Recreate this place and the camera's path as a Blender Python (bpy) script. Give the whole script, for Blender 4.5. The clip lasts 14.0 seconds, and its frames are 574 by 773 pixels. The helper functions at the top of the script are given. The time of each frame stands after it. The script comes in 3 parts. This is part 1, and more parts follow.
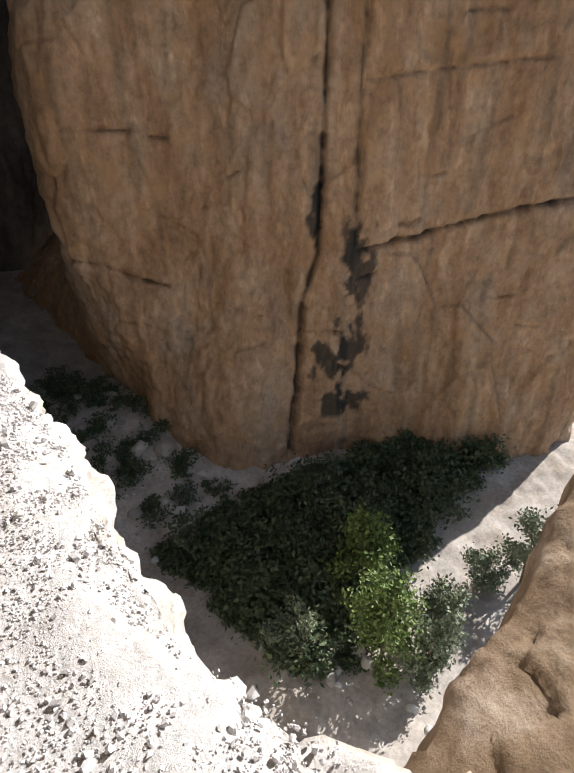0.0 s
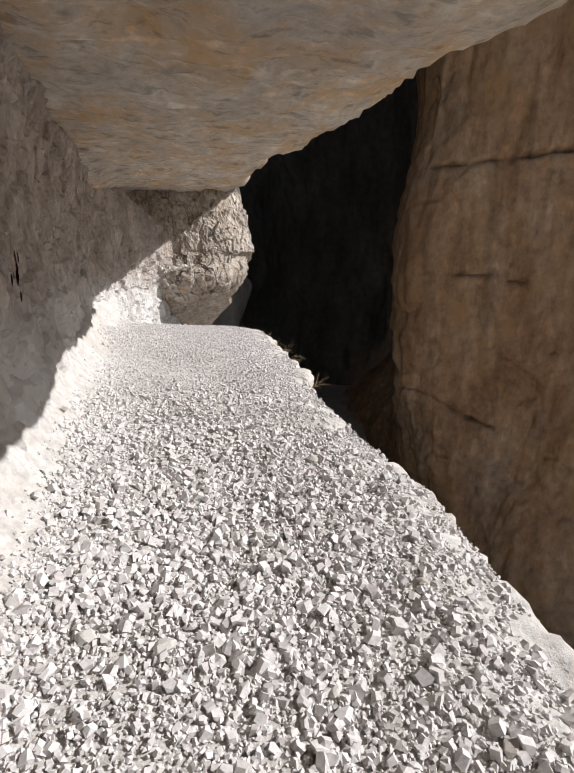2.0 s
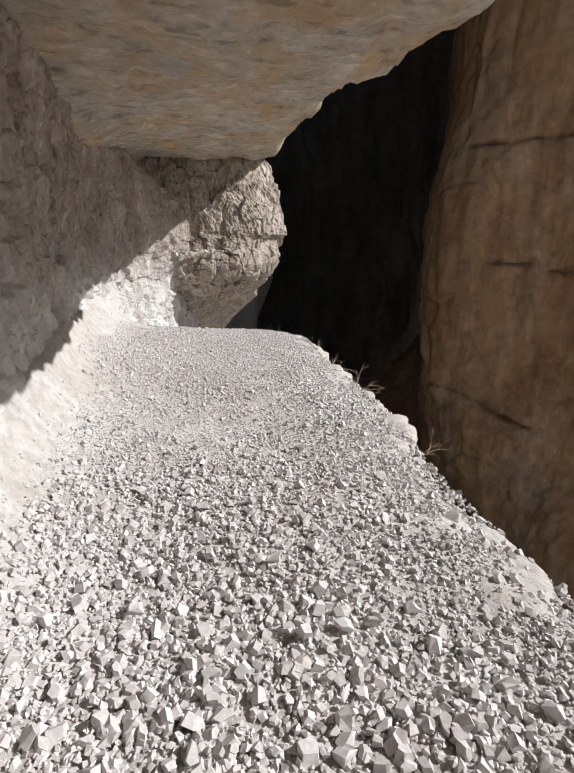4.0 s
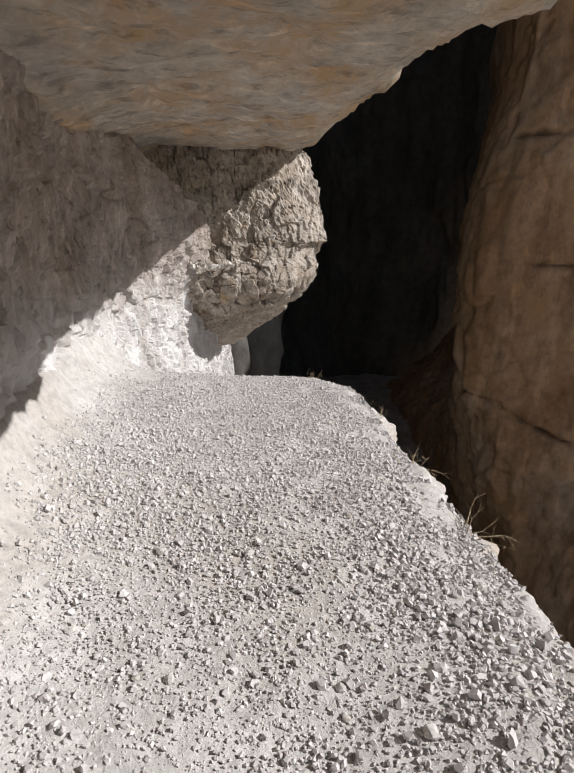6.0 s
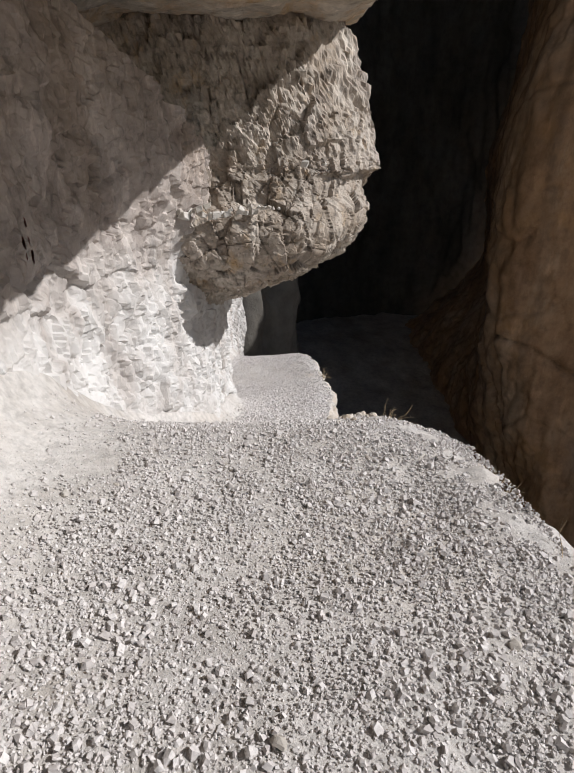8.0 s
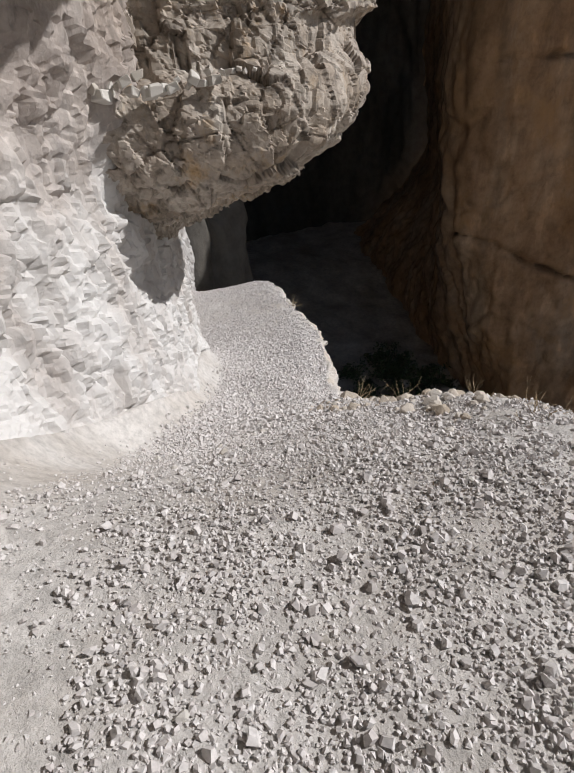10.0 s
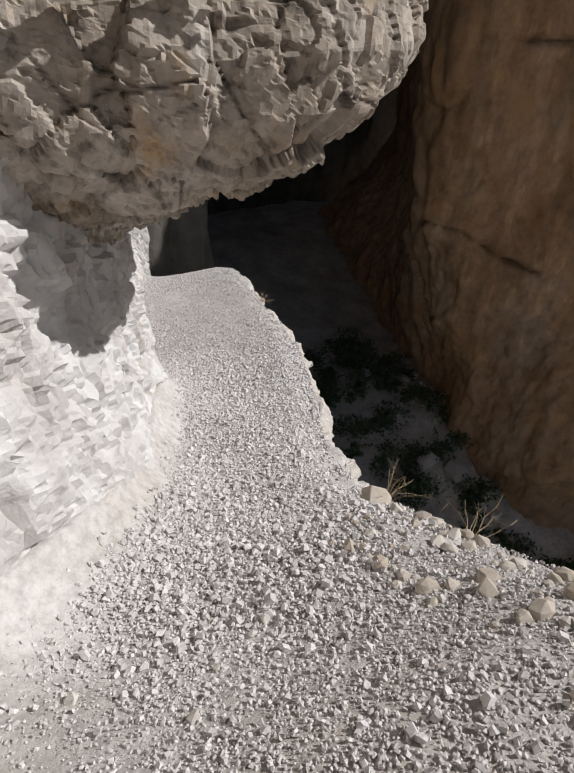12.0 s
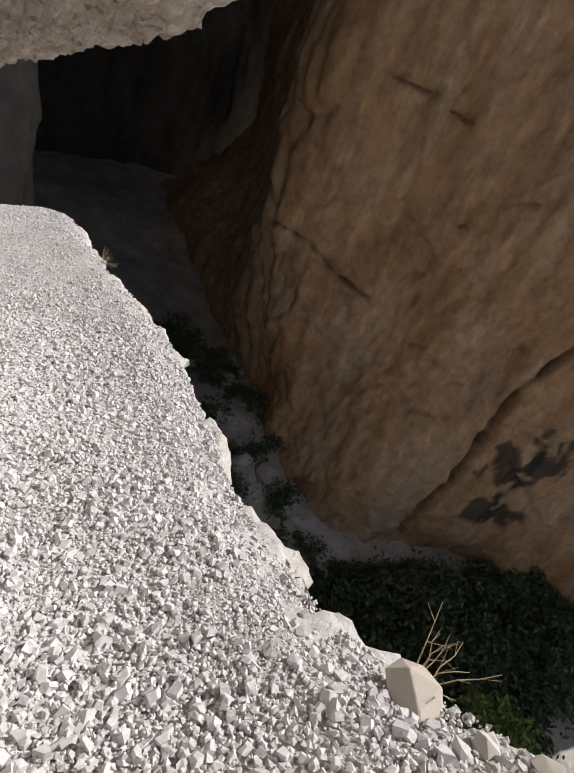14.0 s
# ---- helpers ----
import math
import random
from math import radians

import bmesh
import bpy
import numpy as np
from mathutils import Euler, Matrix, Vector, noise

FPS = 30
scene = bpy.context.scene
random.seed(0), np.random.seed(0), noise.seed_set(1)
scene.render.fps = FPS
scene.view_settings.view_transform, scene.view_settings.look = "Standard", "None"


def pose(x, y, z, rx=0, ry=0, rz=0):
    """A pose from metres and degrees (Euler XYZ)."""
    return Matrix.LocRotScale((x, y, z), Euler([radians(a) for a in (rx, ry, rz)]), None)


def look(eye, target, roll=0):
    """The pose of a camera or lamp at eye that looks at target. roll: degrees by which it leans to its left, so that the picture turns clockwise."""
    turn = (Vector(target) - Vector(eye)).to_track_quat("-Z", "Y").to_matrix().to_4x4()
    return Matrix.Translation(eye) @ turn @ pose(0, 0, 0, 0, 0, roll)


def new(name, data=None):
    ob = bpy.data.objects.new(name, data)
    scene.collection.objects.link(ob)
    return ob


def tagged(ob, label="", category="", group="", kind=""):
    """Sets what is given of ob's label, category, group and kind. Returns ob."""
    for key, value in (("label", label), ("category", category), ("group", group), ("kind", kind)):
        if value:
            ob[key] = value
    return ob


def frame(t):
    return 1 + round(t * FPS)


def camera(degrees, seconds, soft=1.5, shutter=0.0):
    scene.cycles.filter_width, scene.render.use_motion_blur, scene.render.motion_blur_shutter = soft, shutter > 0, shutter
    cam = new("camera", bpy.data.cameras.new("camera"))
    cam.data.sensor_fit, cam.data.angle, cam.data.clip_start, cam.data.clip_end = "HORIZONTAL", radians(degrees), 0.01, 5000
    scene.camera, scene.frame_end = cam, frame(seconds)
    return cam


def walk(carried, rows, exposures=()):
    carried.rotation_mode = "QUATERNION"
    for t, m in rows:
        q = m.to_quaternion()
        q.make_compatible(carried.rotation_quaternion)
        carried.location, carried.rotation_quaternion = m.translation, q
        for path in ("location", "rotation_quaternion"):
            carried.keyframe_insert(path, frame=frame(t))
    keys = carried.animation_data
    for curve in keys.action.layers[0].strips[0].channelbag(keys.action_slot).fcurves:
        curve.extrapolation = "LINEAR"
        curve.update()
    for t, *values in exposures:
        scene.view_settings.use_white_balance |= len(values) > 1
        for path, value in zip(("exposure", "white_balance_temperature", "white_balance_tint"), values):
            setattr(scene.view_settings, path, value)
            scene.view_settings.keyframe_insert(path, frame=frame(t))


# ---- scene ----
cam = camera(60.7, 14.0)
PATH = [
    (0, look((-0.224, -0.005, 1.706), (1.768, 1.644, 0.185), 0.09)),
    (0.2, look((-0.218, 0.194, 1.696), (1.536, 2.215, 0.340), -1.13)),
    (0.5, look((-0.240, 0.468, 1.698), (0.994, 2.971, 0.598), -2.93)),
    (1, look((-0.383, 1.067, 1.731), (0.132, 3.919, 0.954), -1.68)),
    (1.5, look((-0.502, 1.641, 1.709), (0.052, 4.513, 1.039), -0.97)),
    (2, look((-0.579, 2.310, 1.626), (0.155, 5.105, 0.819), -0.44)),
    (2.5, look((-0.554, 2.917, 1.622), (0.403, 5.610, 0.709), -1.55)),
    (3, look((-0.542, 3.609, 1.533), (0.389, 6.291, 0.563), -2.25)),
    (3.2, look((-0.562, 3.881, 1.511), (0.356, 6.607, 0.658), -1.34)),
    (5.3, look((-0.410, 5.639, 1.842), (-0.063, 8.461, 0.883), -3.50)),
    (5.5, look((-0.392, 5.903, 1.898), (-0.007, 8.728, 0.965), -2.62)),
    (6, look((-0.380, 6.612, 1.849), (0.148, 9.414, 0.915), 0.86)),
    (6.5, look((-0.296, 7.309, 1.799), (0.382, 10.057, 0.805), 2.56)),
    (7, look((-0.223, 8.035, 1.774), (0.386, 10.769, 0.699), 0.69)),
    (7.5, look((-0.245, 8.795, 1.769), (0.252, 11.514, 0.602), -0.38)),
    (7.7, look((-0.226, 9.048, 1.783), (0.237, 11.754, 0.571), -0.40)),
    (9.8, look((-0.424, 10.787, 1.471), (0.068, 13.203, -0.238), -6.24)),
    (10, look((-0.383, 11.037, 1.382), (0.235, 13.421, -0.331), -6.09)),
    (10.5, look((-0.305, 11.593, 1.328), (0.590, 13.898, -0.370), -5.20)),
    (11, look((-0.204, 12.015, 1.295), (0.749, 14.285, -0.419), -3.69)),
    (11.5, look((-0.202, 12.342, 1.248), (0.700, 14.574, -0.543), -2.57)),
    (12, look((-0.179, 12.646, 1.138), (0.665, 14.863, -0.699), -0.80)),
    (12.5, look((-0.213, 12.917, 1.053), (0.791, 15.055, -0.796), 1.83)),
    (13, look((-0.155, 13.186, 0.954), (1.041, 15.261, -0.852), 5.77)),
    (13.5, look((-0.072, 13.567, 0.703), (1.382, 15.830, -0.626), 8.67)),
    (13.7, look((0.009, 13.762, 0.558), (1.526, 16.089, -0.576), 10.17)),
    (13.9, look((-0.105, 14.100, 0.312), (1.644, 15.889, -1.343), 21.22)),
    (14, look((-0.099, 14.260, 0.192), (1.718, 15.929, -1.514), 23.44)),
]
walk(cam, PATH, exposures=((0.0, 0.78), (0.4, 0.6), (0.9, 0.42), (2.0, 0.22), (3.0, 0.12), (6.5, -0.02), (9.8, -0.24), (12.0, -0.2), (13.3, -0.1), (14.0, 0.12)))

# ---- light: low sun from behind the opposite rim, clear sky ----
SUN_YAW, SUN_EL = radians(100), radians(36.6)
to_sun = Vector((math.sin(SUN_YAW) * math.cos(SUN_EL), math.cos(SUN_YAW) * math.cos(SUN_EL), math.sin(SUN_EL)))
world = bpy.data.worlds.new("world")
scene.world = world
world.use_nodes = True
wnt = world.node_tree
sky = wnt.nodes.new("ShaderNodeTexSky")
sky.sky_type, sky.sun_disc = "NISHITA", False
sky.sun_elevation, sky.sun_rotation = SUN_EL, SUN_YAW
wnt.links.new(sky.outputs[0], wnt.nodes["Background"].inputs[0])
wnt.nodes["Background"].inputs[1].default_value = 0.066
sun = new("sun", bpy.data.lights.new("sun", "SUN"))
sun.data.energy, sun.data.angle, sun.data.color = 4.6, radians(0.5), (1.0, 0.975, 0.965)
sun.matrix_world = look(to_sun * 60, (0, 0, 0))

# ---- noise helpers on arrays of points ----
RND = np.random.RandomState(7).rand(65536)


def cell_hash(ix, iy, iz, seed):
    return RND[((ix * 73856093) ^ (iy * 19349663) ^ (iz * 83492791) ^ (seed * 2654435)) & 65535]


def vnoise(p, seed=0):
    q = np.floor(p).astype(np.int64)
    f = p - q
    f = f * f * (3 - 2 * f)
    out = 0
    for dx in (0, 1):
        for dy in (0, 1):
            for dz in (0, 1):
                w = (f[:, 0] if dx else 1 - f[:, 0]) * (f[:, 1] if dy else 1 - f[:, 1]) * (f[:, 2] if dz else 1 - f[:, 2])
                out = out + w * cell_hash(q[:, 0] + dx, q[:, 1] + dy, q[:, 2] + dz, seed)
    return out * 2 - 1


def fbm(p, size, octaves=4, seed=0, gain=0.5):
    p = np.asarray(p, float) / np.asarray(size, float)
    out, amp = 0, 1
    for o in range(octaves):
        out = out + amp * vnoise(p * 2.03 ** o + 17.3 * o, seed + o)
        amp *= gain
    return out


def blocks(p, size, seed=0):
    """Broken rock: a height for each irregular block with a tilted face, and how near each point is to the joint between two blocks."""
    p = np.asarray(p, float) / np.asarray(size, float)
    q = np.floor(p).astype(np.int64)
    d1, d2, val = np.full(len(p), 9.0), np.full(len(p), 9.0), np.zeros(len(p))
    for dx in (-1, 0, 1):
        for dy in (-1, 0, 1):
            for dz in (-1, 0, 1):
                c = (q[:, 0] + dx, q[:, 1] + dy, q[:, 2] + dz)
                o = np.stack([c[i] + cell_hash(*c, seed + 1 + i) for i in range(3)], 1)
                d = np.linalg.norm(o - p, axis=1)
                v = cell_hash(*c, seed + 9) * 2 - 1
                tilt = sum((p[:, i] - o[:, i]) * (cell_hash(*c, seed + 20 + i) * 2 - 1) for i in range(3))
                d2 = np.where(d < d1, d1, np.minimum(d2, d))
                val = np.where(d < d1, v + 0.7 * tilt, val)
                d1 = np.minimum(d1, d)
    return val, d2 - d1


def smooth(x, a, b):
    t = np.clip((x - a) / (b - a), 0, 1)
    return t * t * (3 - 2 * t)


def tab(x, pairs):
    """Smooth curve through a few (x, value) pairs."""
    xs, vs = np.array(pairs, float).T
    m = np.gradient(vs, xs)
    x = np.clip(x, xs[0], xs[-1])
    k = np.clip(np.searchsorted(xs, x) - 1, 0, len(xs) - 2)
    h = xs[k + 1] - xs[k]
    t = (x - xs[k]) / h
    return ((2 * t**3 - 3 * t**2 + 1) * vs[k] + (t**3 - 2 * t**2 + t) * h * m[k]
            + (-2 * t**3 + 3 * t**2) * vs[k + 1] + (t**3 - t**2) * h * m[k + 1])


# ---- materials ----
def nodes_of(name):
    m = bpy.data.materials.new(name)
    m.use_nodes = True
    nt = m.node_tree
    return m, nt, nt.nodes["Principled BSDF"]


def tex(nt, scale, detail=6, rough=0.6, stretch=(1, 1, 1), kind="noise"):
    co = nt.nodes.new("ShaderNodeTexCoord")
    mp = nt.nodes.new("ShaderNodeMapping")
    mp.inputs["Scale"].default_value = stretch
    nt.links.new(co.outputs["Object"], mp.inputs[0])
    if kind == "noise":
        n = nt.nodes.new("ShaderNodeTexNoise")
        n.inputs["Scale"].default_value, n.inputs["Detail"].default_value, n.inputs["Roughness"].default_value = scale, detail, rough
        nt.links.new(mp.outputs[0], n.inputs["Vector"])
        return n.outputs["Fac"]
    n = nt.nodes.new("ShaderNodeTexVoronoi")
    n.feature = "DISTANCE_TO_EDGE" if kind == "edge" else "F1"
    n.inputs["Scale"].default_value = scale
    nt.links.new(mp.outputs[0], n.inputs["Vector"])
    return n.outputs["Distance"]


def ramp(nt, fac, stops):
    r = nt.nodes.new("ShaderNodeValToRGB")
    e = r.color_ramp.elements
    while len(e) < len(stops):
        e.new(0.5)
    for el, (pos, col) in zip(e, stops):
        el.position, el.color = pos, (*col, 1) if len(col) == 3 else (col[0],) * 3 + (1,)
    nt.links.new(fac, r.inputs[0])
    return r.outputs[0]


def mix(nt, fac, a, b, kind="MIX"):
    x = nt.nodes.new("ShaderNodeMix")
    x.data_type, x.blend_type = "RGBA", kind
    for sock, v in ((x.inputs[0], fac), (x.inputs[6], a), (x.inputs[7], b)):
        if isinstance(v, (int, float)):
            sock.default_value = v
        elif isinstance(v, tuple):
            sock.default_value = (*v, 1)
        else:
            nt.links.new(v, sock)
    return x.outputs[2]


def bump(nt, bsdf, height, strength, dist, before=None):
    b = nt.nodes.new("ShaderNodeBump")
    b.inputs["Strength"].default_value, b.inputs["Distance"].default_value = strength, dist
    nt.links.new(height, b.inputs["Height"])
    if before is not None:
        nt.links.new(before.outputs[0], b.inputs["Normal"])
    nt.links.new(b.outputs[0], bsdf.inputs["Normal"])
    return b


def attr(nt, name):
    a = nt.nodes.new("ShaderNodeAttribute")
    a.attribute_name = name
    return a.outputs["Fac"]


def rock_material(name, lo, mid, hi, patch, patch_scale=0.5, grain=9.0, streak=(1, 1, 1), bump_size=0.03, stain=None, ochre=None, fleck=None, ochre_at=0.53):
    m, nt, b = nodes_of(name)
    base = ramp(nt, tex(nt, patch_scale * 2, 8, 0.62, streak), ((0.3, lo), (0.5, mid), (0.68, hi)))
    spots = ramp(nt, tex(nt, patch_scale * 0.9, 5, 0.6, streak), ((0.5, (0,)), (0.68, (1,))))
    col = mix(nt, mix(nt, spots, (0, 0, 0), (0.7, 0.7, 0.7)), base, patch)
    fine = ramp(nt, tex(nt, grain, 8, 0.7), ((0.25, (0.62,)), (0.55, (1,)), (0.8, (1.18,))))
    col = mix(nt, 1.0, col, fine, "MULTIPLY")
    if ochre:
        o = ramp(nt, tex(nt, patch_scale * 1.7, 8, 0.7, (1.3, 0.8, 1)), ((ochre_at, (0,)), (ochre_at + 0.17, (0.8,))))
        col = mix(nt, o, col, ochre)
    if fleck:
        thin = tex(nt, fleck[0], 5, 0.62, fleck[1])
        col = mix(nt, 1.0, col, ramp(nt, thin, ((0.35, (1.25,)), (0.43, (1,)), (0.55, (1,)), (0.65, (fleck[2],)))), "MULTIPLY")
    if stain:
        col = mix(nt, attr(nt, "stain"), col, stain)
    nt.links.new(col, b.inputs["Base Color"])
    b.inputs["Roughness"].default_value = 0.92
    b.inputs["Specular IOR Level"].default_value = 0.2
    b1 = bump(nt, b, tex(nt, grain * 0.6, 9, 0.68), 0.85, bump_size)
    bump(nt, b, tex(nt, grain * 4, 4, 0.7), 0.4, bump_size * 0.25, b1)
    return m


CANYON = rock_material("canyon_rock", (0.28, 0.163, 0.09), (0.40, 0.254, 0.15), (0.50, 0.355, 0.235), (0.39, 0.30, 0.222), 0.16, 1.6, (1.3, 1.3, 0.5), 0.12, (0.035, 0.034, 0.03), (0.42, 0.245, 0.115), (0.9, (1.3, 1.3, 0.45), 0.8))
# canyon rock darkened in colour to stand in for the recess's shade
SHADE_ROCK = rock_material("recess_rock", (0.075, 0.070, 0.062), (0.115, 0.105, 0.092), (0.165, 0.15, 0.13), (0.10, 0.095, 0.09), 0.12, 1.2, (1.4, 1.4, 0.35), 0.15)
WALL = rock_material("ledge_wall_rock", (0.30, 0.255, 0.228), (0.43, 0.38, 0.35), (0.54, 0.495, 0.465), (0.35, 0.285, 0.235), 0.9, 7, (1.4, 1.4, 0.5), 0.035, (0.66, 0.65, 0.64), None, (9, (1.5, 1.5, 0.5), 0.72))
CEIL = rock_material("overhang_rock", (0.47, 0.41, 0.335), (0.63, 0.56, 0.47), (0.75, 0.70, 0.62), (0.52, 0.485, 0.445), 0.8, 8, (1.3, 1.1, 1), 0.09, None, (0.58, 0.38, 0.19), (4, (0.9, 1.9, 2), 0.66), 0.46)
BUTTRESS = rock_material("buttress_rock", (0.30, 0.245, 0.19), (0.43, 0.375, 0.32), (0.57, 0.52, 0.46), (0.36, 0.315, 0.28), 1.3, 11, (1, 1, 0.7), 0.02, (0.09, 0.07, 0.055), (0.46, 0.30, 0.14), (9, (1, 1, 0.7), 0.55), 0.56)
FLOOR = rock_material("dusty_ledge_floor", (0.50, 0.465, 0.43), (0.60, 0.575, 0.55), (0.68, 0.66, 0.64), (0.53, 0.48, 0.43), 0.8, 16, (1, 1, 1), 0.03, (0.53, 0.46, 0.38))
GROUND = rock_material("canyon_floor_sand", (0.33, 0.29, 0.25), (0.45, 0.40, 0.35), (0.55, 0.51, 0.46), (0.30, 0.25, 0.19), 0.25, 3, (1, 1, 1), 0.06)


def stone_material(name, lo, mid, hi, island=True):
    m, nt, b = nodes_of(name)
    if island:
        r = nt.nodes.new("ShaderNodeNewGeometry").outputs["Random Per Island"]
    else:
        r = nt.nodes.new("ShaderNodeObjectInfo").outputs["Random"]
    col = ramp(nt, r, ((0.0, lo), (0.45, mid), (1.0, hi)))
    col = mix(nt, 1.0, col, ramp(nt, tex(nt, 60, 5, 0.7), ((0.3, (0.78,)), (0.65, (1.05,)))), "MULTIPLY")
    nt.links.new(col, b.inputs["Base Color"])
    b.inputs["Roughness"].default_value = 0.9
    b.inputs["Specular IOR Level"].default_value = 0.25
    bump(nt, b, tex(nt, 90, 5, 0.7), 0.35, 0.006)
    return m


GRAVEL = stone_material("crushed_limestone", (0.55, 0.515, 0.50), (0.66, 0.632, 0.62), (0.73, 0.708, 0.698))
STONE = stone_material("loose_stone", (0.50, 0.46, 0.41), (0.60, 0.57, 0.53), (0.70, 0.68, 0.64), False)
OCHRE = stone_material("yellowish_stone", (0.47, 0.40, 0.32), (0.56, 0.50, 0.43), (0.64, 0.60, 0.55), False)
BOULDER = stone_material("boulder_stone", (0.36, 0.33, 0.29), (0.47, 0.44, 0.40), (0.58, 0.55, 0.51), False)


def plain_material(name, a, b_, scale=20, rough=0.8):
    m, nt, b = nodes_of(name)
    nt.links.new(ramp(nt, tex(nt, scale, 5), ((0.35, a), (0.65, b_))), b.inputs["Base Color"])
    b.inputs["Roughness"].default_value = rough
    return m


TWIG = plain_material("dry_twig", (0.30, 0.22, 0.13), (0.52, 0.42, 0.27), 30)
BARK = plain_material("grey_bark", (0.12, 0.09, 0.06), (0.22, 0.17, 0.12), 12)
REDPAINT = plain_material("faded_red_paint", (0.30, 0.10, 0.08), (0.42, 0.22, 0.18), 60)


def leaf_material(name, lo, hi):
    m, nt, b = nodes_of(name)
    r = nt.nodes.new("ShaderNodeNewGeometry").outputs["Random Per Island"]
    nt.links.new(ramp(nt, r, ((0.0, lo), (1.0, hi))), b.inputs["Base Color"])
    b.inputs["Roughness"].default_value = 0.6
    b.inputs["Subsurface Weight"].default_value = 0.0
    return m


# leaf greens follow the light: brighter for sunlit trees, darker for shaded scrub
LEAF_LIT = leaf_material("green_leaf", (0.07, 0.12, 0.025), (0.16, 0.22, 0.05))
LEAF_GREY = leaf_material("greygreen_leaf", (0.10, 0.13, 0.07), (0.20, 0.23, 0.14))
LEAF_SHADE = leaf_material("dark_leaf", (0.035, 0.06, 0.025), (0.09, 0.12, 0.05))


# ---- mesh helpers ----
def link(name, verts, faces, material, parent=None, smooth_shade=False):
    me = bpy.data.meshes.new(name)
    me.from_pydata([tuple(v) for v in verts] if not isinstance(verts, np.ndarray) else verts.tolist(), [], faces if isinstance(faces, list) else faces.tolist())
    me.materials.append(material)
    me.polygons.foreach_set("use_smooth", [smooth_shade] * len(me.polygons))
    ob = new(name, me)
    if parent:
        ob.parent = parent
    return ob


def sheet(name, P, material, smooth_shade=True, stain=None):
    """A surface through a grid of points P[nu, nv, 3]."""
    nu, nv = P.shape[:2]
    i = np.arange(nu * nv).reshape(nu, nv)
    faces = np.stack([i[:-1, :-1], i[1:, :-1], i[1:, 1:], i[:-1, 1:]], -1).reshape(-1, 4)
    ob = link(name, P.reshape(-1, 3), faces, material, None, smooth_shade)
    if stain is not None:
        a = ob.data.attributes.new("stain", "FLOAT", "POINT")
        a.data.foreach_set("value", np.clip(stain, 0, 1).ravel().astype(np.float32))
    return ob


def normals(P):
    du, dv = np.gradient(P, axis=0), np.gradient(P, axis=1)
    n = np.cross(du, dv)
    return n / np.maximum(np.linalg.norm(n, axis=2, keepdims=True), 1e-9)


def part(name, bm, material, parent, label=""):
    me = bpy.data.meshes.new(name)
    bm.to_mesh(me)
    bm.free()
    me.materials.append(material)
    ob = new(name, me)
    ob.parent = parent
    return tagged(ob, label)


# ---- the ledge: its line, level and edges, by distance along the walk ----
FLOOR_Z = ((-4, -0.05), (0, 0.06), (2, 0.08), (4.5, 0.17), (6, 0.26), (9, 0.29), (10.5, 0.28), (11.5, 0.27), (12.0, 0.22), (12.5, 0.01), (12.9, -0.26), (13.4, -0.66), (14.2, -1.15), (15.2, -1.70), (16.4, -2.15), (17.6, -2.55), (19.5, -3.3), (22.7, -4.4), (26.5, -5.15), (27.6, -5.7), (30, -8.5))
EDGE_X = ((-4, 0.9), (-0.6, 0.62), (0.2, 0.49), (0.7, 0.40), (1.0, 0.36), (1.3, 0.43), (1.8, 0.53), (2.5, 0.72), (3.2, 0.80), (4, 0.94), (4.7, 1.02), (5.6, 0.95), (7, 0.95), (8.4, 1.16), (10, 1.20), (11.4, 1.32), (12.4, 1.30), (13.3, 1.28), (13.9, 1.17), (14.4, 1.08), (15, 1.16), (15.6, 1.30), (16.3, 1.56), (17.4, 1.91), (19, 2.35), (20.2, 2.63), (23, 3.1), (26.6, 3.3), (30, 3.2))
WALL_X = ((-4, -1.8), (3, -1.62), (5, -1.45), (8, -1.42), (12, -1.42), (13, -1.27), (13.9, -1.0), (14.4, -0.68), (14.9, -0.40), (15.5, -0.24), (16.1, -0.10), (16.8, 0.03), (17.6, 0.05), (18.6, -0.25), (21, -0.6), (27, 0.6), (30, 1.2))


def floor_z(x, y):
    z = tab(y, FLOOR_Z) + 0.028 * fbm(np.stack([x, y, 0 * x], 1), 0.7, 3, 11)
    z = z - 0.08 * (x + 0.3) * smooth(y, 6.5, 9) * (1 - smooth(y, 12.3, 13.2))
    return z + 0.42 * np.exp(-np.clip(x - tab(y, WALL_X), 0, 9) / 0.20) - (0.10 - 0.08 * smooth(y, 6.5, 9) * (1 - smooth(y, 11.5, 12.5))) * smooth(x, tab(y, EDGE_X) - 0.35, tab(y, EDGE_X))


ys = np.concatenate([np.arange(-4, 18, 0.05), np.arange(18, 30.01, 0.1)])
FLANK = ((0.0, 0.0), (0.03, -0.06), (0.055, -0.20), (0.08, -0.42), (0.12, -0.8), (0.25, -1.6), (0.6, -3.2), (1.4, -6.5), (2.0, -12), (2.8, -20), (4.2, -29.5))
inner = np.linspace(0, 1, 46)
flank_t = np.concatenate([np.linspace(0, 2, 8)[1:], np.linspace(2, 10, 46)[1:]])
nf = len(inner)
P = np.zeros((len(ys), nf + len(flank_t), 3))
edge = tab(ys, EDGE_X) + 0.06 * fbm(np.stack([ys, ys * 0, ys * 0], 1), 0.6, 5, 3)
wx = tab(ys, WALL_X) - 0.12
